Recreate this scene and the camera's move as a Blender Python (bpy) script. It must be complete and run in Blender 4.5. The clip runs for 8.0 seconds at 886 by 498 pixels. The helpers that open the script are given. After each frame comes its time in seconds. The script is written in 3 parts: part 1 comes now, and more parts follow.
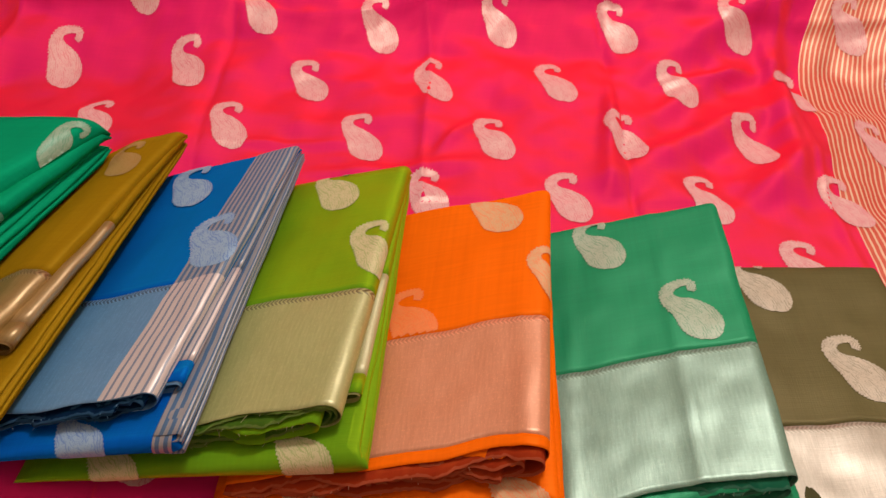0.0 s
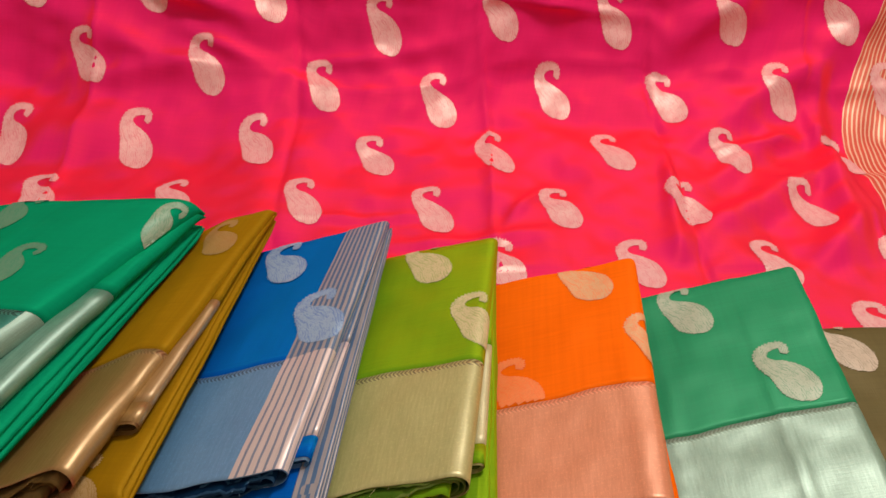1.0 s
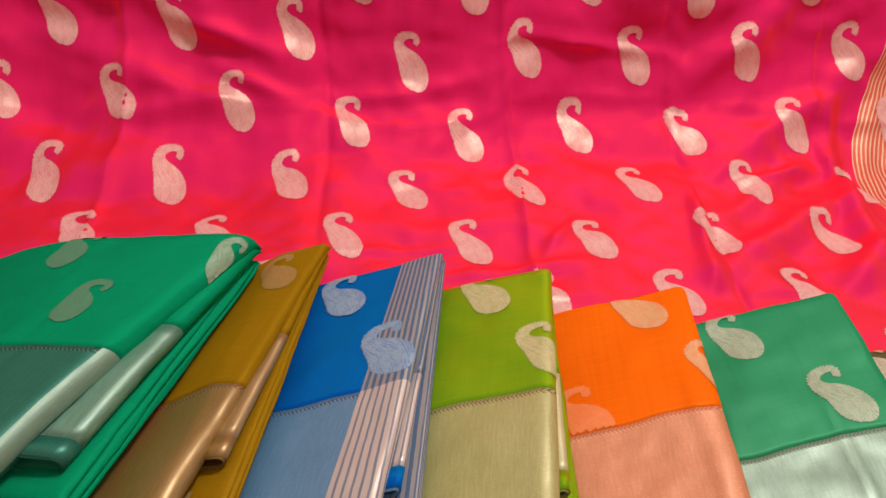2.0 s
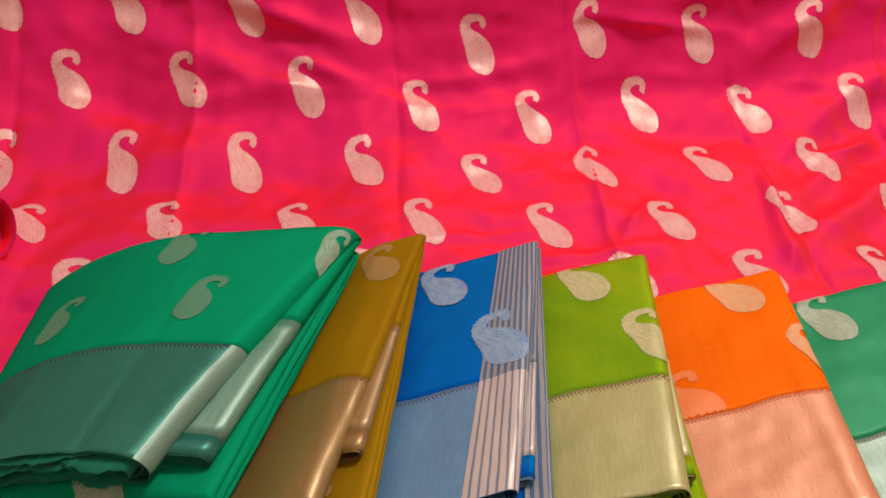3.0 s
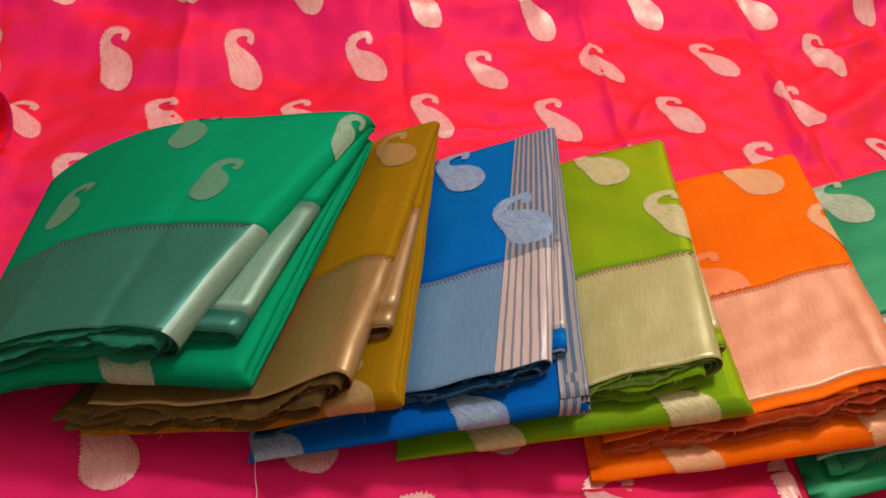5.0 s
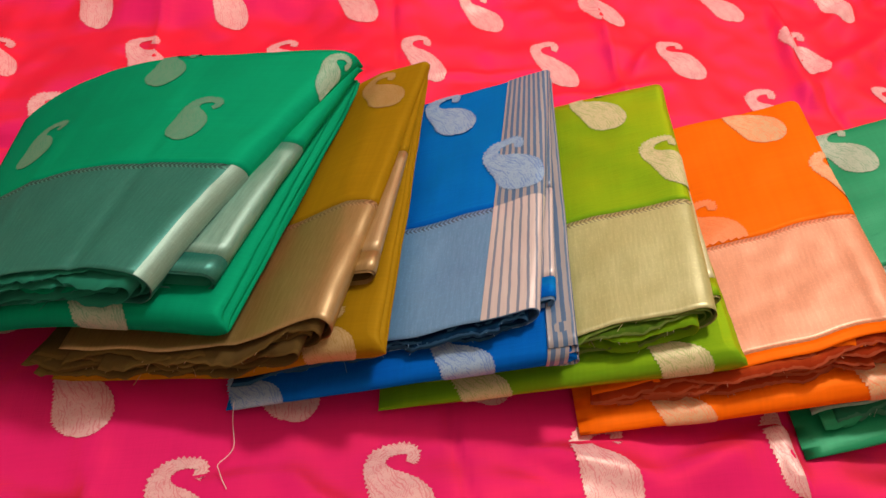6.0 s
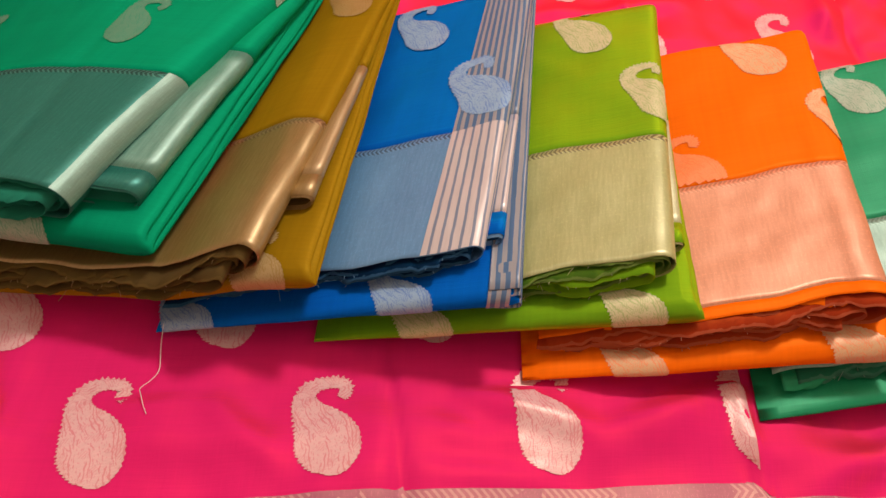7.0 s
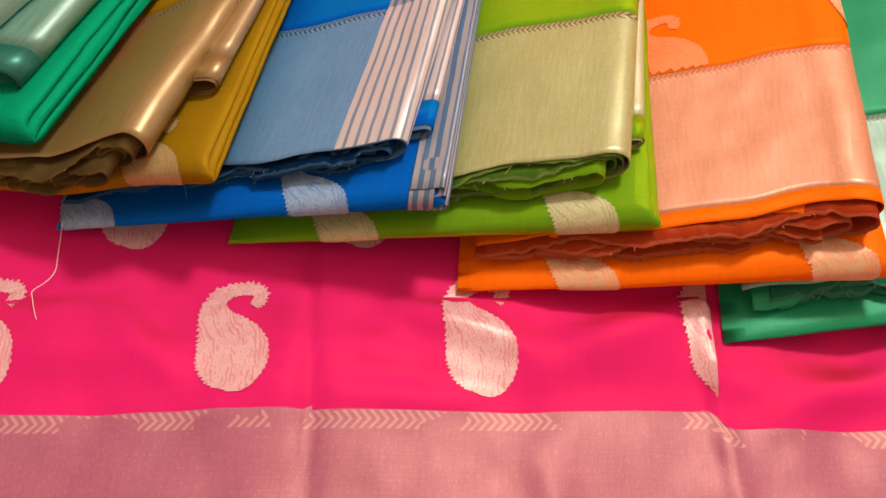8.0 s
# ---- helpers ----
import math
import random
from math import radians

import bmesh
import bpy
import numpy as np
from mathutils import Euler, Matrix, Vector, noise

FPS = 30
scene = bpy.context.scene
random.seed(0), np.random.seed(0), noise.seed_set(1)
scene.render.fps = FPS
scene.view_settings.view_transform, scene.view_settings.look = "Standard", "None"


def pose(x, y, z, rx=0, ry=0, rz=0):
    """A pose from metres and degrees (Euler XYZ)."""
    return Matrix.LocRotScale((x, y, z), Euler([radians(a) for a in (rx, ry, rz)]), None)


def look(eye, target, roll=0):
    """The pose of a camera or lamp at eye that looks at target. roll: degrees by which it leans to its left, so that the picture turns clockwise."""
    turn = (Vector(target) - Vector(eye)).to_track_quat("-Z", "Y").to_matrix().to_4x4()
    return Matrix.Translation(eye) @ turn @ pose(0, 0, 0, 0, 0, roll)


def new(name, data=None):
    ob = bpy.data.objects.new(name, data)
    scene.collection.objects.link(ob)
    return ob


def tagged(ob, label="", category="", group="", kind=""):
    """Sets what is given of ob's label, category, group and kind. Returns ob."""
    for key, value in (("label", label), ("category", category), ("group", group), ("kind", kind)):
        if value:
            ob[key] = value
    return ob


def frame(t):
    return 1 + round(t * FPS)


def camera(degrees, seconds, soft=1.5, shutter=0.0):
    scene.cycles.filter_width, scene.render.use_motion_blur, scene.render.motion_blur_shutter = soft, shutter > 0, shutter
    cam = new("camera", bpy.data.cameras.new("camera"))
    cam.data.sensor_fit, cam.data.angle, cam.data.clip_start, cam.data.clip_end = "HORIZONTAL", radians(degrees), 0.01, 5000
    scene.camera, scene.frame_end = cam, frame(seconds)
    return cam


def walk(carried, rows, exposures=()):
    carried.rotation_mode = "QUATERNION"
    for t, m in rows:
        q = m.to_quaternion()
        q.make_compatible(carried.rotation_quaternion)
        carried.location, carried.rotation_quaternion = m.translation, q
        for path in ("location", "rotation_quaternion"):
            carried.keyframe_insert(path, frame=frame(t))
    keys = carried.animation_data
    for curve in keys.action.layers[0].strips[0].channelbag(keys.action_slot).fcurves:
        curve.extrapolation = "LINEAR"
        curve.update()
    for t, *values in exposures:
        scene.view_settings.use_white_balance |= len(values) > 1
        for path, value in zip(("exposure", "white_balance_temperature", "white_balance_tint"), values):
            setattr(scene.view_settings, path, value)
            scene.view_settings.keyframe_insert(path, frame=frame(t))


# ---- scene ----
cam = camera(53.9, 8.0, soft=1.5)
PATH = [
    (0, (0.074, -0.198, 0.535), (0.073, 1.248, -0.846), 3.7),
    (0.5, (0.049, -0.208, 0.548), (0.07, 1.297, -0.769), 4.1),
    (1, (-0.011, -0.21, 0.549), (0.004, 1.332, -0.724), 2.7),
    (1.5, (-0.059, -0.209, 0.551), (-0.006, 1.361, -0.686), 3.0),
    (1.7, (-0.072, -0.213, 0.552), (0.005, 1.373, -0.664), 3.5),
    (2.8, (-0.167, -0.234, 0.556), (-0.038, 1.357, -0.648), 3.8),
    (3, (-0.185, -0.215, 0.572), (-0.072, 1.325, -0.699), 3.2),
    (3.5, (-0.207, -0.233, 0.559), (-0.071, 1.359, -0.643), 3.2),
    (4, (-0.224, -0.234, 0.546), (-0.056, 1.341, -0.677), 4.0),
    (4.5, (-0.226, -0.239, 0.525), (-0.04, 1.268, -0.776), 4.4),
    (4.7, (-0.225, -0.235, 0.531), (-0.05, 1.245, -0.803), 4.1),
    (5.8, (-0.223, -0.232, 0.505), (-0.019, 1.156, -0.921), 6.0),
    (6, (-0.213, -0.223, 0.505), (-0.031, 1.151, -0.936), 5.4),
    (6.5, (-0.187, -0.206, 0.498), (-0.04, 1.102, -1.008), 6.0),
    (7, (-0.153, -0.189, 0.492), (-0.046, 1.024, -1.094), 6.7),
    (7.5, (-0.108, -0.172, 0.467), (-0.087, 0.925, -1.205), 4.6),
    (8, (-0.081, -0.152, 0.443), (-0.07, 0.871, -1.275), 4.0),
]
EXPOSURES = [(0.0, 0.02), (1.5, 0.08), (4.5, 0.08), (6.0, 0.32), (7.0, 0.34), (8.0, 0.50)]
walk(cam, [(t, look(eye, target, roll)) for t, eye, target, roll in PATH], EXPOSURES)

# ---- light: one warm ceiling lamp beyond the display, the painted walls giving the rest back ----
world = bpy.data.worlds.new("world")
world.use_nodes = True
scene.world = world
world.node_tree.nodes["Background"].inputs[0].default_value = (1.0, 0.86, 0.74, 1)
world.node_tree.nodes["Background"].inputs[1].default_value = 0.25
LAMP_POWER = 58
lamp_data = bpy.data.lights.new("lamp_light", "POINT")
lamp_data.energy, lamp_data.color, lamp_data.shadow_soft_size = LAMP_POWER, (1.0, 0.90, 0.83), 0.11
lamp_light = new("lamp_light", lamp_data)
lamp_light.location = (0.34, 0.63, 1.62)


# ---- materials ----
def shader(name):
    m = bpy.data.materials.new(name)
    m.use_nodes = True
    nt = m.node_tree
    nt.nodes.clear()
    out = nt.nodes.new("ShaderNodeOutputMaterial")
    return m, nt, out


def node(nt, kind, **inputs):
    n = nt.nodes.new(kind)
    for key, value in inputs.items():
        k = int(key[1:]) if key[0] == "i" and key[1:].isdigit() else key
        if hasattr(value, "is_linked"):
            nt.links.new(value, n.inputs[k])
        else:
            n.inputs[k].default_value = value
    return n


def mth(nt, op, a, b=0.0, c=0.0):
    n = nt.nodes.new("ShaderNodeMath")
    n.operation = op
    for k, v in enumerate((a, b, c)):
        if hasattr(v, "is_linked"):
            nt.links.new(v, n.inputs[k])
        else:
            n.inputs[k].default_value = v
    return n.outputs[0]


def mixc(nt, f, a, b):
    n = nt.nodes.new("ShaderNodeMix")
    n.data_type = "RGBA"
    for k, v in ((0, f), (6, a), (7, b)):
        if hasattr(v, "is_linked"):
            nt.links.new(v, n.inputs[k])
        else:
            n.inputs[k].default_value = v if k == 0 else (*v, 1)
    return n.outputs[2]


def uv_metres(nt):
    tc = nt.nodes.new("ShaderNodeTexCoord")
    sep = node(nt, "ShaderNodeSeparateXYZ", i0=tc.outputs["UV"])
    return tc.outputs["UV"], sep.outputs[0], sep.outputs[1]


def noise_of(nt, vec, scale, detail=3.0, stretch=(1, 1, 1)):
    mp = node(nt, "ShaderNodeMapping", Vector=vec, Scale=stretch)
    return node(nt, "ShaderNodeTexNoise", Vector=mp.outputs[0], Scale=scale, Detail=detail).outputs["Fac"]


def woven_bump(nt, vec, depth):
    """Fine thread relief: slubs across and along the weave."""
    a = noise_of(nt, vec, 900.0, 2.0, (0.06, 1, 1))
    b = noise_of(nt, vec, 900.0, 2.0, (1, 0.06, 1))
    h = mth(nt, "ADD", a, b)
    return node(nt, "ShaderNodeBump", Strength=depth, Distance=0.0004, Height=h).outputs[0]


def silk(name, base, gloss, gloss_amount=0.25, rough=0.42, dark=0.8, bump=0.16, slub=0.5, shot=0.0, hem=None):
    """Shot silk: a dyed diffuse thread and a differently coloured glossy cross thread."""
    m, nt, out = shader(name)
    uv, u, v = uv_metres(nt)
    big = noise_of(nt, uv, 9.0, 3.0)
    fine = noise_of(nt, uv, 420.0, 2.0, (0.05, 1, 1))
    cross = noise_of(nt, uv, 260.0, 3.0, (1, 0.035, 1))
    tone = mth(nt, "ADD", mth(nt, "MULTIPLY", big, 0.5), mth(nt, "MULTIPLY", mth(nt, "ADD", mth(nt, "MULTIPLY", fine, 0.5), mth(nt, "MULTIPLY", cross, 0.5)), slub))
    col = mixc(nt, tone, tuple(c * dark for c in base), tuple(min(1, c * (2 - dark)) for c in base))
    if hem:
        fray = mth(nt, "LESS_THAN", v, mth(nt, "MULTIPLY", noise_of(nt, uv, 160.0, 2.0), 0.0042))
        col = mixc(nt, fray, col, hem)
    nrm = woven_bump(nt, uv, bump)
    diff = node(nt, "ShaderNodeBsdfDiffuse", Color=col, Roughness=0.3, Normal=nrm)
    glo = node(nt, "ShaderNodeBsdfAnisotropic", Color=(*gloss, 1), Roughness=rough, Normal=nrm)
    fac = gloss_amount
    if shot:
        lw = node(nt, "ShaderNodeLayerWeight", Blend=0.5, Normal=nrm).outputs["Facing"]
        ramp = node(nt, "ShaderNodeMapRange", Value=lw)
        ramp.interpolation_type = "SMOOTHSTEP"
        ramp.inputs["From Min"].default_value, ramp.inputs["From Max"].default_value = 0.16, 0.58
        ramp.inputs["To Min"].default_value, ramp.inputs["To Max"].default_value = gloss_amount, shot
        fac = ramp.outputs[0]
    mix = node(nt, "ShaderNodeMixShader", Fac=fac, i1=diff.outputs[0], i2=glo.outputs[0])
    nt.links.new(mix.outputs[0], out.inputs[0])
    return m


def zari(name, base, metal, edge_dark, edge_at, amount=0.45, rough=0.38, edge_light=None, band=0.0058, pitch=0.0034, show=0.0):
    """Metallic border weave; a ladder of stitches runs along the edge at v = edge_at."""
    m, nt, out = shader(name)
    uv, u, v = uv_metres(nt)
    big = noise_of(nt, uv, 14.0, 3.0)
    fine = noise_of(nt, uv, 700.0, 2.0, (0.08, 1, 1))
    spark = noise_of(nt, uv, 520.0, 1.0, (1, 0.12, 1))
    tone = mth(nt, "ADD", mth(nt, "MULTIPLY", big, 0.45), mth(nt, "MULTIPLY", fine, 0.55))
    col = mixc(nt, tone, tuple(c * 0.78 for c in base), tuple(min(1, c * 1.2) for c in base))
    # the ladder: a band along the edge, with bent bars
    d = mth(nt, "SUBTRACT", edge_at, v)
    inside = mth(nt, "MULTIPLY", mth(nt, "GREATER_THAN", d, 0.0003), mth(nt, "LESS_THAN", d, band))
    patchy = mth(nt, "GREATER_THAN", noise_of(nt, uv, 22.0, 2.0), show)
    inside = mth(nt, "MULTIPLY", inside, patchy)
    slant = mth(nt, "ADD", u, mth(nt, "MULTIPLY", mth(nt, "ABSOLUTE", mth(nt, "SUBTRACT", d, band / 2)), 0.9))
    bars = mth(nt, "GREATER_THAN", mth(nt, "FRACT", mth(nt, "DIVIDE", slant, pitch)), 0.55)
    lit = edge_light or metal
    col = mixc(nt, inside, col, mixc(nt, bars, edge_dark, lit))
    nrm = woven_bump(nt, uv, 0.16)
    # metal-thread sparkle, painted as paler specks in the diffuse colour
    glint = mth(nt, "GREATER_THAN", noise_of(nt, uv, 900.0, 1.0, (1, 0.45, 1)), 0.62)
    mcol = mixc(nt, spark, tuple(c * 0.55 for c in metal), metal)
    col = mixc(nt, mth(nt, "MULTIPLY", glint, 0.35), col, tuple(min(1, c * 1.6) for c in base))
    diff = node(nt, "ShaderNodeBsdfDiffuse", Color=col, Roughness=0.3, Normal=nrm)
    glo = node(nt, "ShaderNodeBsdfAnisotropic", Color=mcol, Roughness=rough, Normal=nrm)
    mix = node(nt, "ShaderNodeMixShader", Fac=amount, i1=diff.outputs[0], i2=glo.outputs[0])
    nt.links.new(mix.outputs[0], out.inputs[0])
    return m


def striped(name, a, b, metal, pitch, share, amount=0.3, rough=0.4):
    """Warp stripes: pale metallic lines of the given pitch over the ground colour."""
    m, nt, out = shader(name)
    uv, u, v = uv_metres(nt)
    wob = mth(nt, "MULTIPLY", noise_of(nt, uv, 60.0, 2.0), 0.0012)
    f = mth(nt, "FRACT", mth(nt, "DIVIDE", mth(nt, "ADD", u, wob), pitch))
    line = mth(nt, "LESS_THAN", f, share)
    fine = noise_of(nt, uv, 500.0, 2.0, (1, 0.06, 1))
    ca = mixc(nt, fine, tuple(c * 0.75 for c in a), tuple(min(1, c * 1.2) for c in a))
    cb = mixc(nt, fine, tuple(c * 0.75 for c in b), tuple(min(1, c * 1.15) for c in b))
    col = mixc(nt, line, ca, cb)
    nrm = woven_bump(nt, uv, 0.16)
    diff = node(nt, "ShaderNodeBsdfDiffuse", Color=col, Roughness=0.3, Normal=nrm)
    glo = node(nt, "ShaderNodeBsdfAnisotropic", Color=(*metal, 1), Roughness=rough, Normal=nrm)
    fac = mth(nt, "MULTIPLY", mth(nt, "ADD", mth(nt, "MULTIPLY", line, 0.6), 0.4), amount)
    mix = node(nt, "ShaderNodeMixShader", Fac=fac, i1=diff.outputs[0], i2=glo.outputs[0])
    nt.links.new(mix.outputs[0], out.inputs[0])
    return m


def motif_mat(name, thread, ground, metal, amount=0.25):
    """Brocade motif: curved ribs of pale thread that follow the spine; u runs across, v along it."""
    m, nt, out = shader(name)
    uv, u, v = uv_metres(nt)
    wig = mth(nt, "MULTIPLY", noise_of(nt, uv, 5.0, 3.0), 0.16)
    lean = mth(nt, "MULTIPLY", v, 0.10)
    f = mth(nt, "FRACT", mth(nt, "MULTIPLY", mth(nt, "ADD", mth(nt, "ADD", u, wig), lean), 30.0))
    rib = mth(nt, "LESS_THAN", f, 0.34)
    fleck = mth(nt, "GREATER_THAN", noise_of(nt, uv, 9.0, 3.0, (1.3, 0.5, 1)), 0.50)
    hatch = mth(nt, "LESS_THAN", mth(nt, "FRACT", mth(nt, "MULTIPLY", mth(nt, "ADD", v, mth(nt, "MULTIPLY", u, 0.7)), 46.0)), 0.42)
    patch = mth(nt, "GREATER_THAN", noise_of(nt, uv, 6.5, 2.0, (0.8, 1.2, 1)), 0.54)
    tick = mth(nt, "LESS_THAN", noise_of(nt, uv, 70.0, 2.0, (1.0, 0.4, 1)), 0.40)
    gap = mth(nt, "MAXIMUM", mth(nt, "MULTIPLY", rib, fleck), mth(nt, "MULTIPLY", tick, 0.75))
    gap = mth(nt, "MAXIMUM", gap, mth(nt, "MULTIPLY", mth(nt, "MULTIPLY", hatch, patch), 0.7))
    weave = noise_of(nt, uv, 90.0, 2.0, (0.15, 1, 1))
    base = mixc(nt, weave, tuple(c * 0.82 for c in thread), tuple(min(1, c * 1.12) for c in thread))
    col = mixc(nt, mth(nt, "MULTIPLY", gap, 0.5), base, ground)
    bmp = node(nt, "ShaderNodeBump", Strength=0.4, Distance=0.0004, Height=mth(nt, "SUBTRACT", weave, gap)).outputs[0]
    diff = node(nt, "ShaderNodeBsdfDiffuse", Color=col, Roughness=0.3, Normal=bmp)
    glo = node(nt, "ShaderNodeBsdfAnisotropic", Color=(*metal, 1), Roughness=0.4, Normal=bmp)
    mix = node(nt, "ShaderNodeMixShader", Fac=amount, i1=diff.outputs[0], i2=glo.outputs[0])
    nt.links.new(mix.outputs[0], out.inputs[0])
    return m


def plain(name, base, rough=0.7, scale=6.0):
    m, nt, out = shader(name)
    tc = nt.nodes.new("ShaderNodeTexCoord")
    n = noise_of(nt, tc.outputs["Object"], scale, 5.0)
    col = mixc(nt, n, tuple(c * 0.85 for c in base), tuple(min(1, c * 1.1) for c in base))
    bmp = node(nt, "ShaderNodeBump", Strength=0.15, Distance=0.002, Height=noise_of(nt, tc.outputs["Object"], 140.0)).outputs[0]
    p = node(nt, "ShaderNodeBsdfPrincipled", Normal=bmp)
    nt.links.new(col, p.inputs["Base Color"])
    p.inputs["Roughness"].default_value = rough
    nt.links.new(p.outputs[0], out.inputs[0])
    return m


PINK = silk("pink_silk", (0.69, 0.016, 0.158), (1.0, 0.072, 0.022), 0.07, 0.52, 0.80, 0.2, 0.45, 0.70)
PINK_ZARI = zari("pink_zari", (0.40, 0.105, 0.19), (0.85, 0.50, 0.36), (0.42, 0.12, 0.19), 0.016, 0.15, 0.50, (0.56, 0.27, 0.29), 0.010, 0.0048, 0.50)
PINK_STRIPE = striped("pallu_stripe", (0.62, 0.07, 0.05), (0.72, 0.48, 0.36), (0.95, 0.68, 0.48), 0.0056, 0.36, 0.24, 0.5)
PINK_MOTIF = motif_mat("pink_motif", (0.76, 0.44, 0.45), (0.62, 0.03, 0.10), (1.0, 0.78, 0.66), 0.12)
WALL = plain("wall_paint", (0.80, 0.72, 0.62), 0.8, 2.0)
CEIL = plain("ceiling_paint", (0.80, 0.76, 0.70), 0.85, 2.0)
FLOOR = plain("floor_tile", (0.42, 0.34, 0.27), 0.4, 3.0)
UPHOLSTERY = plain("divan_cloth", (0.30, 0.05, 0.05), 0.85, 20.0)
TAG = plain("red_tag", (0.30, 0.02, 0.02), 0.5, 60.0)


# ---- mesh helpers ----
def part(name, bm, material, parent=None, label="", thick=0.0):
    me = bpy.data.meshes.new(name)
    bm.to_mesh(me)
    bm.free()
    for p in me.polygons:
        p.use_smooth = True
    me.materials.append(material)
    ob = new(name, me)
    if parent is not None:
        ob.parent = parent
    if label:
        tagged(ob, label)
    if thick:
        md = ob.modifiers.new("thickness", "SOLIDIFY")
        md.thickness, md.offset = thick, -1.0
    return ob


def sheet(fn, a_values, b_values, uv_fn):
    """A grid of points fn(a, b), with uv in metres from uv_fn(a, b)."""
    bm = bmesh.new()
    uvl = bm.loops.layers.uv.new("UVMap")
    na, nb = len(a_values), len(b_values)
    verts = [[bm.verts.new(fn(a, b)) for b in b_values] for a in a_values]
    for i in range(na - 1):
        for j in range(nb - 1):
            f = bm.faces.new((verts[i][j], verts[i + 1][j], verts[i + 1][j + 1], verts[i][j + 1]))
            for loop, (ii, jj) in zip(f.loops, ((i, j), (i + 1, j), (i + 1, j + 1), (i, j + 1))):
                loop[uvl].uv = uv_fn(a_values[ii], b_values[jj])
    return bm


def box(bm, lo, hi, bevel=0.0):
    made = bmesh.ops.create_cube(bm, size=1.0)["verts"]
    size, mid = Vector(hi) - Vector(lo), (Vector(hi) + Vector(lo)) / 2
    for v in made:
        v.co = Vector((v.co.x * size.x, v.co.y * size.y, v.co.z * size.z)) + mid
    if bevel:
        edges = list({e for v in made for e in v.link_edges})
        bmesh.ops.bevel(bm, geom=edges, offset=bevel, segments=4, affect="EDGES", profile=0.6)
    return bm


def lin(a, b, n):
    return [a + (b - a) * k / (n - 1) for k in range(n)]


def smooth(a, b, x):
    t = min(1.0, max(0.0, (x - a) / (b - a)))
    return t * t * (3 - 2 * t)


def rough_at(x, y, scale, seed):
    return noise.fractal(Vector((x * scale, y * scale, seed)), 1.0, 2.0, 3)


# ---- paisley: a curled drop swept along its spine ----
SPINE = [(0.10, -0.50, 0.04), (0.10, -0.455, 0.14), (0.09, -0.38, 0.215), (0.07, -0.28, 0.262), (0.035, -0.17, 0.278), (-0.015, -0.06, 0.255),
         (-0.075, 0.04, 0.205), (-0.138, 0.13, 0.155), (-0.182, 0.22, 0.118), (-0.195, 0.31, 0.098), (-0.16, 0.39, 0.086), (-0.08, 0.438, 0.072),
         (0.03, 0.455, 0.060), (0.13, 0.44, 0.056), (0.178, 0.39, 0.058), (0.165, 0.325, 0.060), (0.13, 0.275, 0.045)]


def paisley_points(steps=84):
    """Pairs of left and right outline points, with the place along the spine."""
    pts = np.array(SPINE)
    k = np.linspace(0, len(pts) - 1, steps)
    i = np.minimum(k.astype(int), len(pts) - 2)
    f = (k - i)[:, None]
    p = pts[i] * (1 - f) + pts[i + 1] * f
    for _ in range(1):
        p[1:-1] = (p[:-2] + 2 * p[1:-1] + p[2:]) / 4
    d = np.gradient(p[:, :2], axis=0)
    d /= np.linalg.norm(d, axis=1)[:, None]
    return p, np.stack([-d[:, 1], d[:, 0]], 1), k / k[-1]


def paisley(surface, size, turn, rng, material, parent, name="paisley_motif", stretch=1.0, keep=None, limit=None):
    """A woven motif laid on a cloth: surface(dx, dy) gives the place of a point of the cloth near the motif's middle."""
    p, n, s = paisley_points()
    bm = bmesh.new()
    uvl = bm.loops.layers.uv.new("UVMap")
    ca, sa = math.cos(radians(turn)), math.sin(radians(turn))
    across = (-1.0, -0.72, -0.36, 0.0, 0.36, 0.72, 1.0)
    grid = []
    for j in range(len(p)):
        row = []
        tooth = 0.014 if j % 2 else -0.012
        for w in across:
            half = p[j, 2]
            if abs(w) == 1.0:
                half = max(0.015, half + (tooth + rng.uniform(-0.007, 0.007)) * (1.0 if w > 0 else 0.45))
            x, y = p[j, 0] + n[j, 0] * w * half, p[j, 1] + n[j, 1] * w * half
            x *= stretch
            dx, dy = (x * ca - y * sa) * size, (x * sa + y * ca) * size
            if limit is not None:
                dx = min(dx, limit)
            row.append((bm.verts.new(surface(dx, dy)), (w * half, s[j] * 1.6), dx, dy))
        grid.append(row)
    for j in range(len(grid) - 1):
        for i in range(len(across) - 1):
            quad = (grid[j][i], grid[j][i + 1], grid[j + 1][i + 1], grid[j + 1][i])
            if keep and not all(keep(q[2], q[3]) for q in quad):
                continue
            if limit is not None and all(q[2] >= limit for q in quad):
                continue
            f = bm.faces.new([q[0] for q in quad])
            f.normal_update()
            for loop, q in zip(f.loops, quad):
                loop[uvl].uv = q[1]
    loose = [v for v in bm.verts if not v.link_faces]
    bmesh.ops.delete(bm, geom=loose, context="VERTS")
    if not bm.faces:
        bm.free()
        return None
    return part(name, bm, material, parent)


# ---- the room ----
def slab(name, lo, hi, material, label, category):
    ob = part(name, box(bmesh.new(), lo, hi), material)
    for p in ob.data.polygons:
        p.use_smooth = False
    return tagged(ob, label, category, kind="structure")


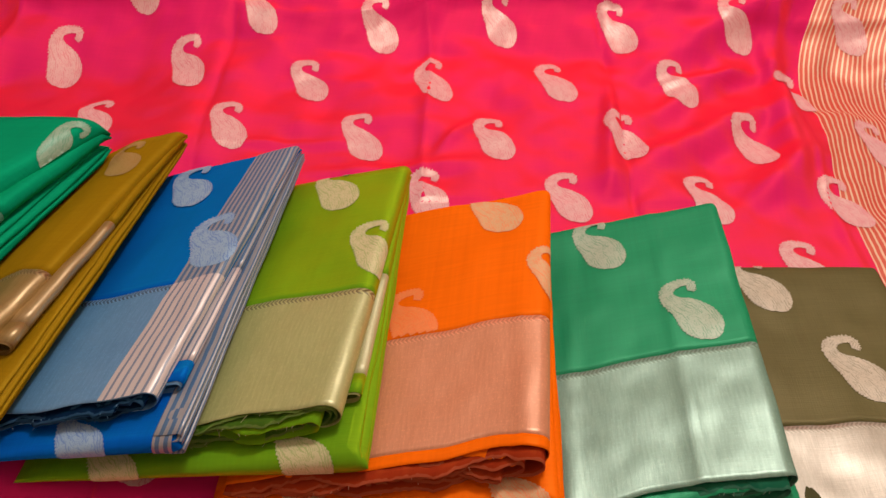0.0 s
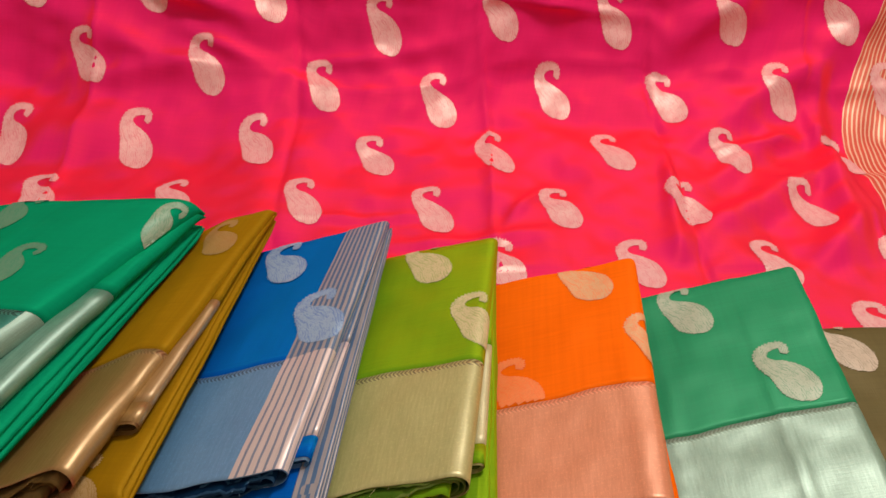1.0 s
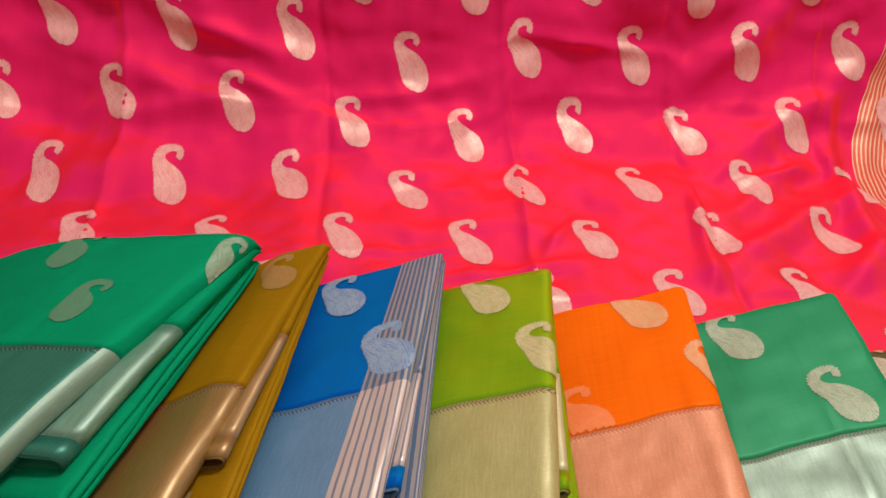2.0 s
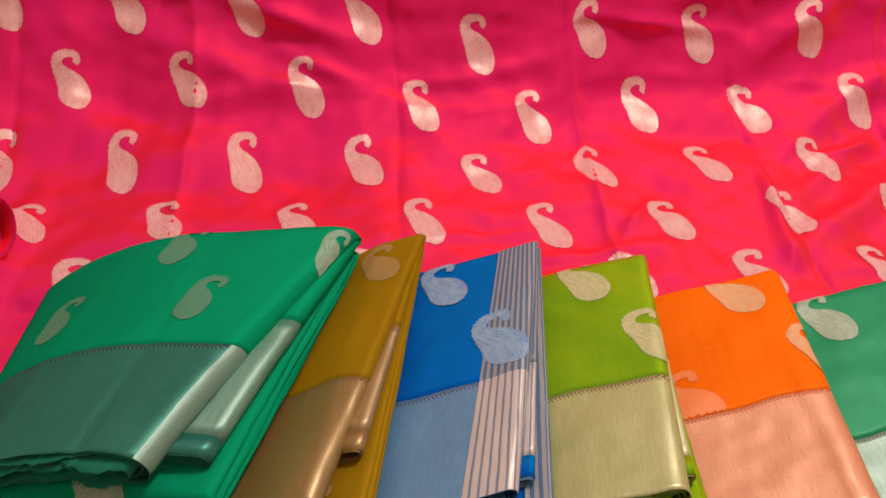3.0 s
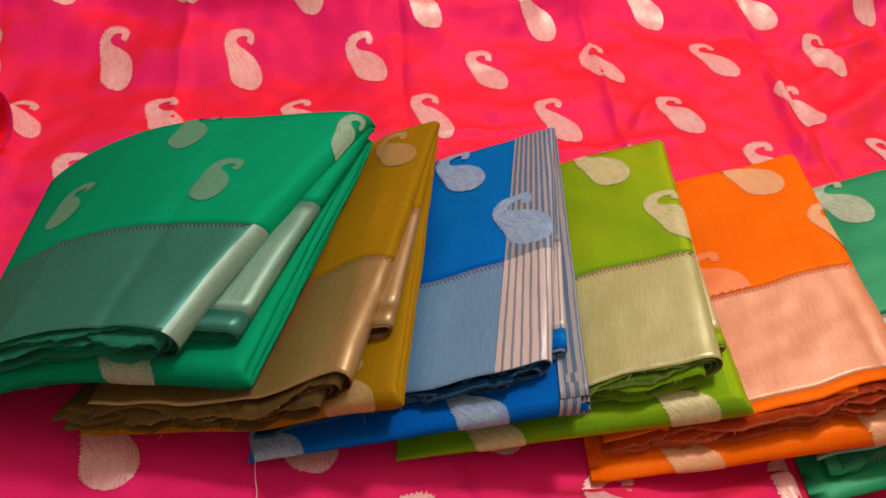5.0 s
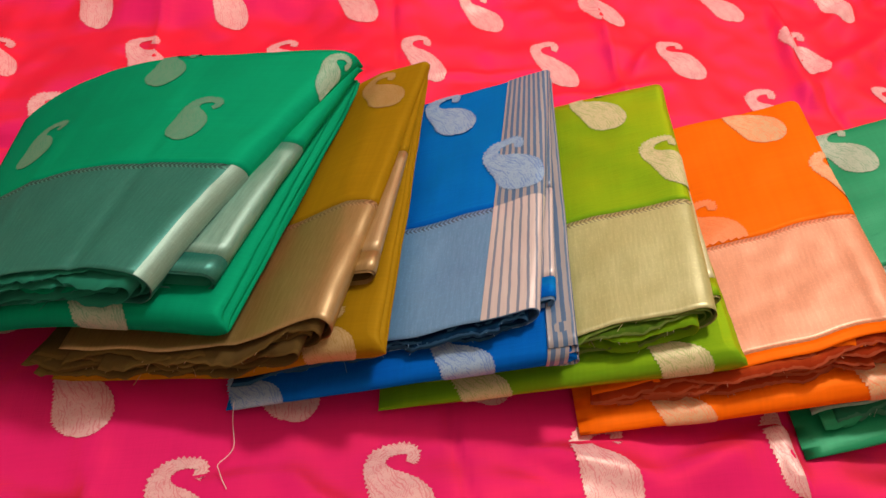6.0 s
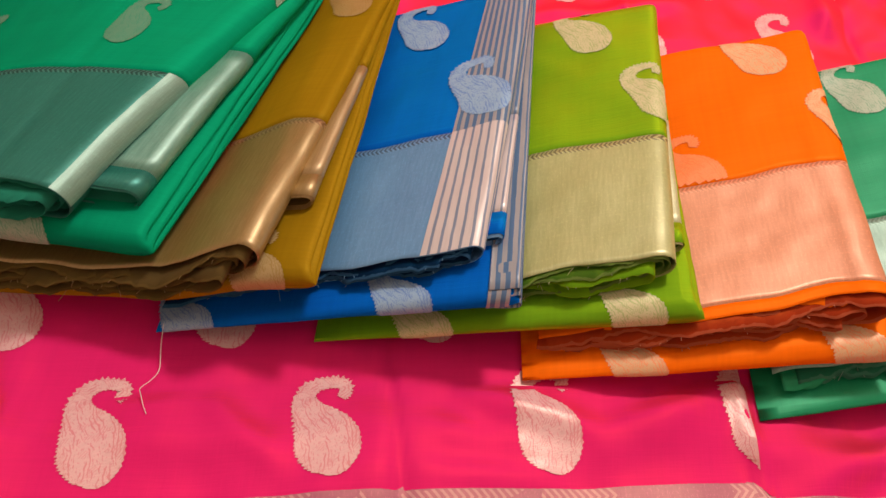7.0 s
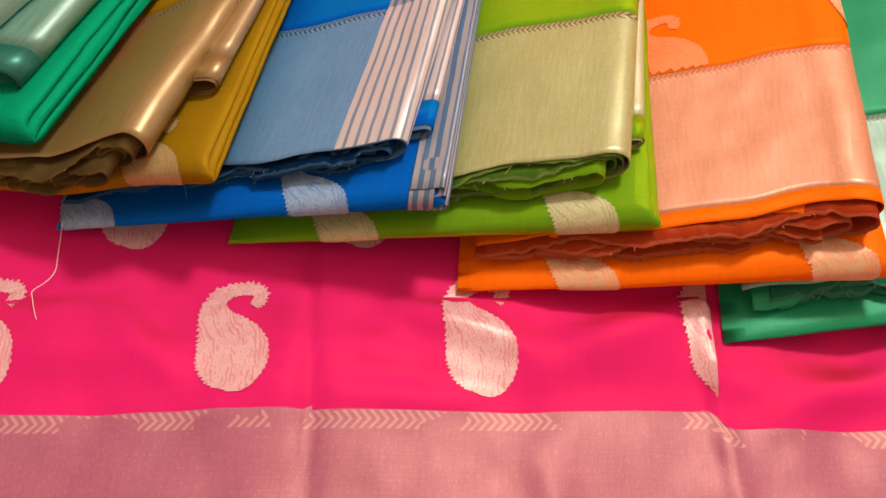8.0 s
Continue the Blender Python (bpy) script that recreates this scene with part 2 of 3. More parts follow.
slab("floor", (-1.9, -1.9, -0.50), (1.9, 2.1, -0.42), FLOOR, "brown stone tiled room floor", "floor")
slab("wall_north", (-2.0, 2.1, -0.50), (2.0, 2.2, 2.3), WALL, "warm cream painted room wall", "wall")
slab("wall_south", (-2.0, -2.0, -0.50), (2.0, -1.9, 2.3), WALL, "warm cream painted room wall", "wall")
slab("wall_west", (-2.0, -1.9, -0.50), (-1.9, 2.1, 2.3), WALL, "warm cream painted room wall", "wall")
slab("wall_east", (1.9, -1.9, -0.50), (2.0, 2.1, 2.3), WALL, "warm cream painted room wall", "wall")
slab("ceiling", (-2.0, -2.0, 2.3), (2.0, 2.2, 2.4), CEIL, "white painted room ceiling", "ceiling")

divan = tagged(new("divan"), "low dark red upholstered divan under the spread cloth", "divan")
divan.location = (0, 0.35, -0.42)


def under(name, lo, hi, bevel):
    o = part(name, box(bmesh.new(), [a - b for a, b in zip(lo, divan.location)], [a - b for a, b in zip(hi, divan.location)], bevel), UPHOLSTERY, divan)
    return o


under("seat", (-0.95, -0.30, -0.42), (0.95, 0.86, -0.022), 0.012)
under("backrest", (-0.95, 0.865, -0.40), (0.95, 1.02, 0.22), 0.03)


# ---- the spread pink cloth ----
CREASES = (-0.62, -0.418, -0.182, 0.042, 0.245, 0.437)


def bend(c, crisp):
    """Depth and height of the cloth's profile at the length c along it: flat on the seat, then up the backrest and over it.
    crisp: the profile of the pressed panels, which turn up along old cross folds, instead of in one soft curve."""
    y, z, k = min(c, 0.58), 0.0, 0.58
    while k < c:
        step = min(0.01, c - k)
        m = k + step / 2
        if crisp:
            ang = 5 * smooth(0.58, 0.64, m) + 24 * smooth(0.664, 0.690, m) + 27 * smooth(0.735, 0.775, m) + 24 * smooth(0.815, 0.845, m)
        else:
            ang = 26 * smooth(0.58, 0.69, m) + 32 * smooth(0.68, 0.79, m) + 22 * smooth(0.78, 0.90, m)
        ang -= 72 * smooth(1.00, 1.09, m)
        y, z, k = y + step * math.cos(radians(ang)), z + step * math.sin(radians(ang)), k + step
    return y, z


BEND = [[bend(-0.2 + 0.005 * k, crisp) for k in range(300)] for crisp in (False, True)]


def profile(c, a):
    """The profile at c for the place a across: pressed panels in the middle, soft drape towards both ends."""
    panel = math.floor((a + 0.182) / 0.2135)
    crisp = smooth(-0.26, -0.17, a) * (1 - 0.75 * smooth(0.26, 0.34, a))
    side = (a + 0.182) / 0.2135 - panel
    slip = 0.007 * (1 if panel % 2 else -1) * smooth(0.0, 0.06, side) * (1 - smooth(0.94, 1.0, side)) + 0.004 * math.sin(a * 23)
    k = (c + crisp * smooth(0.60, 0.66, c) * slip + 0.2) / 0.005
    i = max(0, min(298, int(k)))
    f = k - i
    return tuple((1 - crisp) * (BEND[0][i][n] * (1 - f) + BEND[0][i + 1][n] * f) + crisp * (BEND[1][i][n] * (1 - f) + BEND[1][i + 1][n] * f) for n in (0, 1))


RIDGES = [  # from, to, height, width of single folds of the loose cloth
    ((0.235, 0.46), (0.44, 0.60), 0.017, 0.018),
    ((0.30, 0.66), (0.50, 0.80), 0.020, 0.024),
    ((0.25, 0.64), (0.23, 0.44), 0.010, 0.009),
    ((0.36, 0.42), (0.46, 0.52), 0.012, 0.016),
    ((0.42, 0.44), (0.45, 0.75), 0.015, 0.014),
    ((0.28, 0.56), (0.40, 0.66), 0.010, 0.012),
    ((-0.06, 0.465), (0.10, 0.480), 0.007, 0.010),
    ((-0.50, 0.80), (-0.28, 0.72), 0.016, 0.022),
    ((-0.55, 0.60), (-0.36, 0.66), 0.013, 0.026),
    ((-0.20, 0.75), (0.02, 0.80), 0.008, 0.012),
    ((-0.34, 0.045), (-0.22, 0.055), 0.006, 0.014),
    ((-0.14, 0.060), (-0.06, 0.040), 0.006, 0.012),
    ((-0.03, 0.035), (0.05, 0.060), 0.006, 0.012),
    ((0.08, 0.045), (0.22, 0.030), 0.007, 0.014),
    ((-0.38, -0.02), (-0.30, -0.08), 0.006, 0.014),
    ((-0.02, -0.01), (0.00, -0.09), 0.005, 0.010),
    ((-0.10, 0.075), (-0.02, 0.050), 0.007, 0.009),
    ((-0.02, 0.052), (0.06, 0.072), 0.007, 0.010),
    ((-0.27, 0.085), (-0.21, 0.030), 0.005, 0.009),
    ((-0.46, 0.09), (-0.36, 0.05), 0.007, 0.012),
    ((0.10, 0.020), (0.20, 0.055), 0.006, 0.010),
    ((-0.13, 0.028), (-0.05, 0.022), 0.004, 0.007),
    ((-0.36, 0.83), (-0.24, 0.79), 0.014, 0.012),
    ((-0.44, 0.70), (-0.30, 0.735), 0.012, 0.016),
    ((0.02, 0.835), (0.24, 0.815), 0.009, 0.010),
    ((0.30, 0.62), (0.42, 0.655), 0.008, 0.008),
    ((-0.52, 0.90), (-0.30, 0.83), 0.014, 0.024),
    ((-0.58, 0.70), (-0.42, 0.635), 0.012, 0.024),
    ((-0.33, 0.78), (-0.22, 0.735), 0.010, 0.010),
    ((0.26, 0.78), (0.42, 0.90), 0.013, 0.022),
    ((-0.16, 0.505), (-0.02, 0.515), 0.004, 0.006),
    ((0.06, 0.50), (0.10, 0.56), 0.006, 0.007),
]


def ripple(a, c):
    h = 0.0
    for k, cx in enumerate(CREASES):
        d = a - cx + 0.057 * (c - 0.64) - 0.004 * math.sin(c * 17 + k)
        side = 1 if k % 2 else -1
        live = 0.8
        h += live * (0.0064 * side * math.exp(-abs(d) / 0.0058) + 0.002 * math.exp(-(d / 0.045) ** 2))
    t = ((a + 0.182 + 0.057 * (c - 0.64)) / 0.2135) % 2.0
    h += 0.0085 * (0.45 + 0.55 * smooth(0.35, 0.6, c)) * (abs(t - 1.0) - 0.5)
    h += 0.004 * math.exp(-abs(c - 0.742 - 0.02 * math.sin(a * 9)) / 0.012) * smooth(-0.6, -0.2, a)
    for (x0, y0), (x1, y1), high, wide in RIDGES:
        ex, ey = x1 - x0, y1 - y0
        t = max(0.0, min(1.0, ((a - x0) * ex + (c - y0) * ey) / (ex * ex + ey * ey)))
        d = math.hypot(a - x0 - t * ex, c - y0 - t * ey)
        h += high * math.exp(-(d / wide) ** 2) * math.sin(math.pi * (0.1 + 0.8 * t))
    held = smooth(0.08, 0.13, c) * (1 - smooth(0.38, 0.43, c)) * smooth(-0.56, -0.50, a) * (1 - smooth(0.44, 0.50, a))
    loose = 0.0105 - 0.0085 * held + 0.003 * smooth(0.45, 0.8, c) - 0.004 * (1 - smooth(0.0, 0.03, c)) + 0.005 * smooth(0.22, 0.42, a) + 0.004 * smooth(-0.36, -0.55, a)
    h += loose * rough_at(a, c, 9.0, 0.3) + 0.0007 * rough_at(a, c, 40.0, 4.0)
    return h


def cloth(a, c, lift=0.0):
    y, z = profile(c, a)
    y2, z2 = profile(c + 0.004, a)
    ny, nz = -(z2 - z), (y2 - y)
    ln = math.hypot(ny, nz) or 1.0
    h = ripple(a, c) + lift
    if c < 0.52:
        h = max(h, -0.012)
    if 0.08 < c < 0.42 and -0.53 < a < 0.46:
        h = min(h, 0.0015 + lift)
    swell = 0.062 * smooth(-0.535, -0.59, a) * smooth(0.36, 0.42, c) * (1 - smooth(0.50, 0.58, c))
    skew = 0.07 * a * (1 - smooth(0.58, 0.70, c) * smooth(0.0, -0.2, a))
    skew -= 0.011 * smooth(0.070, 0.080, a) * (1 - smooth(0.02, 0.25, c))
    return Vector((a, y + skew + ny / ln * h, z + nz / ln * h + swell))


pink_saree = tagged(new("spread_saree"), "bright pink shot-silk saree with silver paisleys spread over a divan", "saree")
pink_saree.location = (0, 0.3, -0.02)


def pinned(v):
    return v - Vector(pink_saree.location)


def pallu_edge(c):
    return 0.468 + 0.006 * math.sin(c * 11) + 0.06 * smooth(0.64, 0.9, c)


FRONT = 0.016
cs = lin(FRONT, 1.12, 210)
part("cloth_body", sheet(lambda s, c: pinned(cloth(-0.95 + s * (pallu_edge(c) + 0.95), c)), lin(0, 1, 400), cs,
                         lambda s, c: (-0.95 + s * 1.39, c)), PINK, pink_saree, "pink silk ground shot with orange")
part("pallu", sheet(lambda s, c: pinned(cloth(pallu_edge(c) + s * 0.45, c)), lin(0, 1, 80), cs,
                    lambda s, c: (s * 0.45, c)), PINK_STRIPE, pink_saree, "orange end piece with fine pale gold stripes")
part("border", sheet(lambda a, c: pinned(cloth(a, c, -0.0010 if c > FRONT else 0.0)), lin(-0.95, 0.90, 420), lin(-0.115, FRONT, 26) + [FRONT + 0.005],
                     lambda a, c: (a, c)), PINK_ZARI, pink_saree, "silvery pink metallic woven border")

rng = random.Random(5)
ROW_C = [0.060 + 0.0928 * k for k in range(6)] + [0.620, 0.718, 0.813, 0.908, 1.003]
for row, c in enumerate(ROW_C):
    far = smooth(0.25, 0.5, c)
    pitch = 0.1355 + 0.004 * smooth(0.62, 0.80, c)
    for col in range(-6, 6):
        x = -0.056 - 0.068 * min(c - 0.06, 0.43) + pitch * (col + (0.5 if row % 2 else 0.0))
        if x < -0.78 or x > 0.64:
            continue
        cc = c + 0.016 * smooth(0.0, -0.36, x) * far
        paisley(lambda dx, dy, x=x, c=cc: pinned(cloth(x + dx, c + dy, 0.0006)), 0.071 + 0.005 * far, rng.uniform(-3, 3) + 11 * far, rng, PINK_MOTIF, pink_saree, stretch=1.0 - 0.20 * far,
                limit=0.075 - x if row == 0 and 0.03 < x < 0.12 else None)


# the loose side fold, standing open like a short pipe
def pipe(t, k):
    th = 2 * math.pi * t
    axis = Vector((0.52, -0.72, 0.46)).normalized()
    side = axis.cross(Vector((0, 0, 1))).normalized()
    up = side.cross(axis)
    rad = 0.021 + 0.010 * k * k + 0.002 * math.sin(3 * th + 1)
    return pinned(Vector((-0.603, 0.472, 0.030)) + axis * 0.062 * k + side * rad * 1.25 * math.cos(th) + up * rad * math.sin(th))


part("open_side_fold", sheet(pipe, lin(0, 1, 33), lin(0, 1, 12), lambda t, k: (t * 0.15, k * 0.06)), PINK, pink_saree, "", 0.0012)

# ---- folded sarees ----
class Fold:
    """The inner measures of one folded saree: plan corners, height of its right edge over the ones below, and thickness."""

    def __init__(self, fr, br, fl, bl, rise, thick_front, thick_back, curve=1.0, taper=0.7, table=None):
        self.fr, self.br, self.fl, self.bl = (np.array(p) for p in (fr, br, fl, bl))
        self.rise, self.tf, self.tb, self.curve, self.taper = rise, thick_front, thick_back, curve, taper
        self.table = table
        self.w = float(np.linalg.norm(self.fl - self.fr))
        self.l = float(np.linalg.norm(self.br - self.fr))

    def thick(self, v):
        return self.tf + (self.tb - self.tf) * min(1.0, max(0.0, v))

    def at(self, um, v, f):
        """um: metres from the right edge; v: 0 front to 1 back; f: share of the thickness."""
        a = um / self.w
        r, l = self.fr + (self.br - self.fr) * v, self.fl + (self.bl - self.fl) * v
        x, y = r + (l - r) * a
        b = max(0.0, a) ** self.curve if a > 0 else a
        z = self.rise * (1 - b) + f * self.thick(v) * (1 - self.taper * b)
        if self.table:
            at, low, full = self.table
            z = float(np.interp(a, at, low)) + f * self.thick(v) * float(np.interp(a, at, full))
        return Vector((x, y, z + 0.002))


def back_drop(v):
    """How much of the height is left near the rounded fold at the back."""
    return math.sqrt(max(0.0, 1 - max(0.0, (v - 0.965) / 0.037) ** 2))


def wrap(fold, offset, lo, hi, front, back, left, seed, inset=0.0, under_len=0.05, wave=0.006, swell=0.0, ridges=(), crumple=0.0):
    """A leaf folded round the right edge: fn(s, v) over the top (s 0 to 1), round the edge (1 to 2) and back underneath (2 to 3)."""
    def front_at(um):
        return front + wave * (math.sin(um * 46 + seed) + 0.5 * math.sin(um * 110 + seed * 2.3)) + 0.004 * rough_at(um, seed, 30, 1)

    def fn(s, q):
        o = offset * (1 - q) ** 1.0 + inset
        t = fold.thick(q) or 0.01
        f_hi, f_lo = hi - inset / t, lo + inset / t
        if f_hi < f_lo + 0.05:
            f_hi = f_lo + 0.05
        rad = (f_hi - f_lo) / 2 * t
        if s <= 1:
            um, f = left + (o + rad - left) * s, f_hi
        elif s <= 2:
            th = math.pi / 2 - (s - 1) * math.pi
            um, f = o + rad - rad * math.cos(th), (f_hi + f_lo) / 2 + (f_hi - f_lo) / 2 * math.sin(th)
        else:
            um, f = o + rad + (s - 2) * under_len, f_lo
        v = front_at(um) + (back - front_at(um)) * q
        f = lo + (f - lo) * back_drop(v)
        p = fold.at(um, v, f)
        p.z += (0.0024 * rough_at(um + seed, v * fold.l, 14, seed) + 0.0002 * rough_at(um * 2.2, v * fold.l * 0.6 + seed, 40, seed)) * min(1.0, s * 3)
        if crumple:
            p.z += crumple * (1 - q) * rough_at(um, seed * 1.3, 55, seed)
            p.y += crumple * 1.3 * (1 - q) ** 3 * noise.noise(Vector((um * 210, seed, 0.5)))
        for ru, rh in ridges:
            p.z += rh * math.exp(-abs(um - ru * (1 - 0.12 * v)) / 0.0035) * (1.2 - v)
        p.z += swell * math.sin(math.pi * min(1.0, um / 0.12)) * (1 - v)
        return p

    return fn, front_at


S_TOP = lin(0, 1, 44) + lin(1, 2, 10)[1:] + lin(2, 3, 5)[1:]

S_FINE = lin(0, 1, 90) + lin(1, 2, 10)[1:] + lin(2, 3, 60)[1:]


def leaf(fold, root, name, material, parent_label="", q0=0.0, q1=1.0, nq=30, thick=0.0005, edge_q=0.0, fine=False, **kw):
    fn, front_at = wrap(fold, **kw)
    base = Vector(root.location)
    left, off = kw["left"], kw["offset"]
    bm = sheet(lambda s, q: fn(s, q) - base, S_FINE if fine else S_TOP, lin(q0, q1, nq), lambda s, q: (left - left * min(s, 1) - 0.02 * max(0, s - 1), (q - edge_q) * fold.l * (kw["back"] - kw["front"])))
    return part(name, bm, material, root, parent_label, thick), fn


def pillow(fold, root, name, material, label, offset, lo, hi, front, seed, width=None, pleats=0):
    """A closed flat fold with a rounded front and right edge."""
    base = Vector(root.location)
    na, nb = 44, 40
    width = width or fold.w
    us = [(k / (na - 1)) ** 2 * width for k in range(na)]
    if pleats:
        bend_r = (hi - lo) / 2 * fold.tf
        us = [bend_r * (1 - math.cos(math.pi / 2 * k / 20)) for k in range(20)] + [bend_r + (k / 27) ** 1.5 * (width - bend_r) for k in range(28)]
    vs = [front + (k / (nb - 1)) ** 2 * (1 - front) for k in range(nb)]

    def edge(d, r):
        return math.sqrt(max(0.0, 1 - (1 - min(1.0, d / r)) ** 2))

    def fn(um, v, top):
        t = fold.thick(v)
        half = (hi - lo) / 2
        r = half * t
        k = edge(um, r) * edge((v - front) * fold.l, r) * edge((width - um), r) * edge((1.0 - v) * fold.l + 0.0004, r)
        # the right edge shows the cloth's folds, one over the other, with grooves between them
        high = 0.5 + 0.5 * k * (1 if top else -1)
        fade = max(0.0, 1 - um / (2.2 * r)) * smooth(0.0, 0.04, v)
        groove = abs(math.sin(math.pi * (pleats * high + 0.25 * rough_at(high, v * 0.5, 3, seed)))) if pleats else 1.0
        inward = fade * (0.0042 * (1 - groove) ** 2 + (0.0016 * rough_at(round(high * pleats), v * fold.l, 11, seed) + 0.006 * max(0.0, high - 0.3) if pleats else 0.0))
        p = fold.at(um + inward + offset * (1 - v), v, (lo + hi) / 2 + half * k * (1 if top else -1))
        p.z += 0.0008 * rough_at(um, v, 22, seed) * (1 if top else 0.4)
        p.y += 0.0015 * rough_at(um, seed, 12, 2)
        return p

    bm = sheet(lambda um, v: fn(um, v, True) - base, us, vs, lambda um, v: (um, v * fold.l))
    other = sheet(lambda um, v: fn(um, v, False) - base, us, vs, lambda um, v: (um, -v * fold.l))
    tmp = bpy.data.meshes.new("tmp")
    other.to_mesh(tmp)
    other.free()
    bm.from_mesh(tmp)
    bpy.data.meshes.remove(tmp)
    bmesh.ops.remove_doubles(bm, verts=bm.verts, dist=0.00005)
    bmesh.ops.recalc_face_normals(bm, faces=bm.faces)
    part(name, bm, material, root, label)

    def nose(um, b):
        """A place on the rounded front: b metres up (or down) along the cloth from its foremost line."""
        v0 = front
        r = (hi - lo) / 2 * fold.thick(0)
        th = max(-math.pi / 2, min(math.pi / 2, b / r))
        v = v0 + (r * (1 - math.cos(th)) + max(0.0, abs(b) - r * math.pi / 2)) / fold.l
        p = fold.at(um + offset * (1 - v), v, (lo + hi) / 2 + (hi - lo) / 2 * math.sin(th))
        p.z += 0.0008 * rough_at(um, v, 22, seed)
        p.y += 0.0015 * rough_at(um, seed, 12, 2) - 0.0006 * math.cos(th)
        p.z += 0.0007 * math.sin(th)
        return p

    return nose


def edge_strip(fold, root, material, hi, seed):
    """The striped cloth end that shows along the right edge of the lower fold."""
    base = Vector(root.location)
    for k in range(3):
        kw = dict(offset=0.0004 + 0.0012 * k, lo=hi * (0.06 + 0.33 * k), hi=hi * (0.38 + 0.35 * k), front=0.004 + 0.006 * k, back=1.0, left=0.026, seed=seed + 4.1 * k, wave=0.002, under_len=0.012)
        fn = wrap(fold, **kw)[0]
        part("striped_fold", sheet(lambda s, q: fn(s, q) + Vector((0.0022, -0.0006, 0.0016)) - base, S_TOP[10:], lin(0, 1, 30), lambda s, q: (0.02 * s, q * fold.l)), material, root, "white metallic striped fold edge", 0.0005)


def fringe(edges, base, material, root, r):
    """Loose yarn ends that stand out of the cut fronts of the inner layers."""
    bm = bmesh.new()
    uvl = bm.loops.layers.uv.new("UVMap")
    for fn in edges:
        for _ in range(9):
            s = r.choice((r.uniform(0.05, 0.98), r.uniform(2.0, 2.9)))
            p, away = fn(s, 0.0), fn(s, 0.0) - fn(s, 0.03)
            away = away.normalized() if away.length else Vector((0, -1, 0))
            way = (away + Vector((r.uniform(-1.0, 1.0), r.uniform(-0.2, 0.2), r.uniform(-0.7, 0.5)))).normalized()
            long = r.uniform(0.0008, 0.0026) if r.random() < 0.94 else r.uniform(0.006, 0.012)
            side = way.cross(Vector((0.3, 0.2, 1))).normalized() * 0.00016
            bow = Vector((r.uniform(-1, 1), 0, -1)) * long * 0.25
            row = []
            for k in range(4):
                q = p - base + way * long * k / 3 + bow * (k / 3) ** 2
                row.append((bm.verts.new(q - side), bm.verts.new(q + side)))
            for a, b in zip(row, row[1:]):
                f = bm.faces.new((a[0], a[1], b[1], b[0]))
                for loop in f.loops:
                    loop[uvl].uv = (0.0, -0.5)
    tagged(part("frayed_threads", bm, material, root, "fine pale loose yarn ends", 0.00025), kind="stuff")


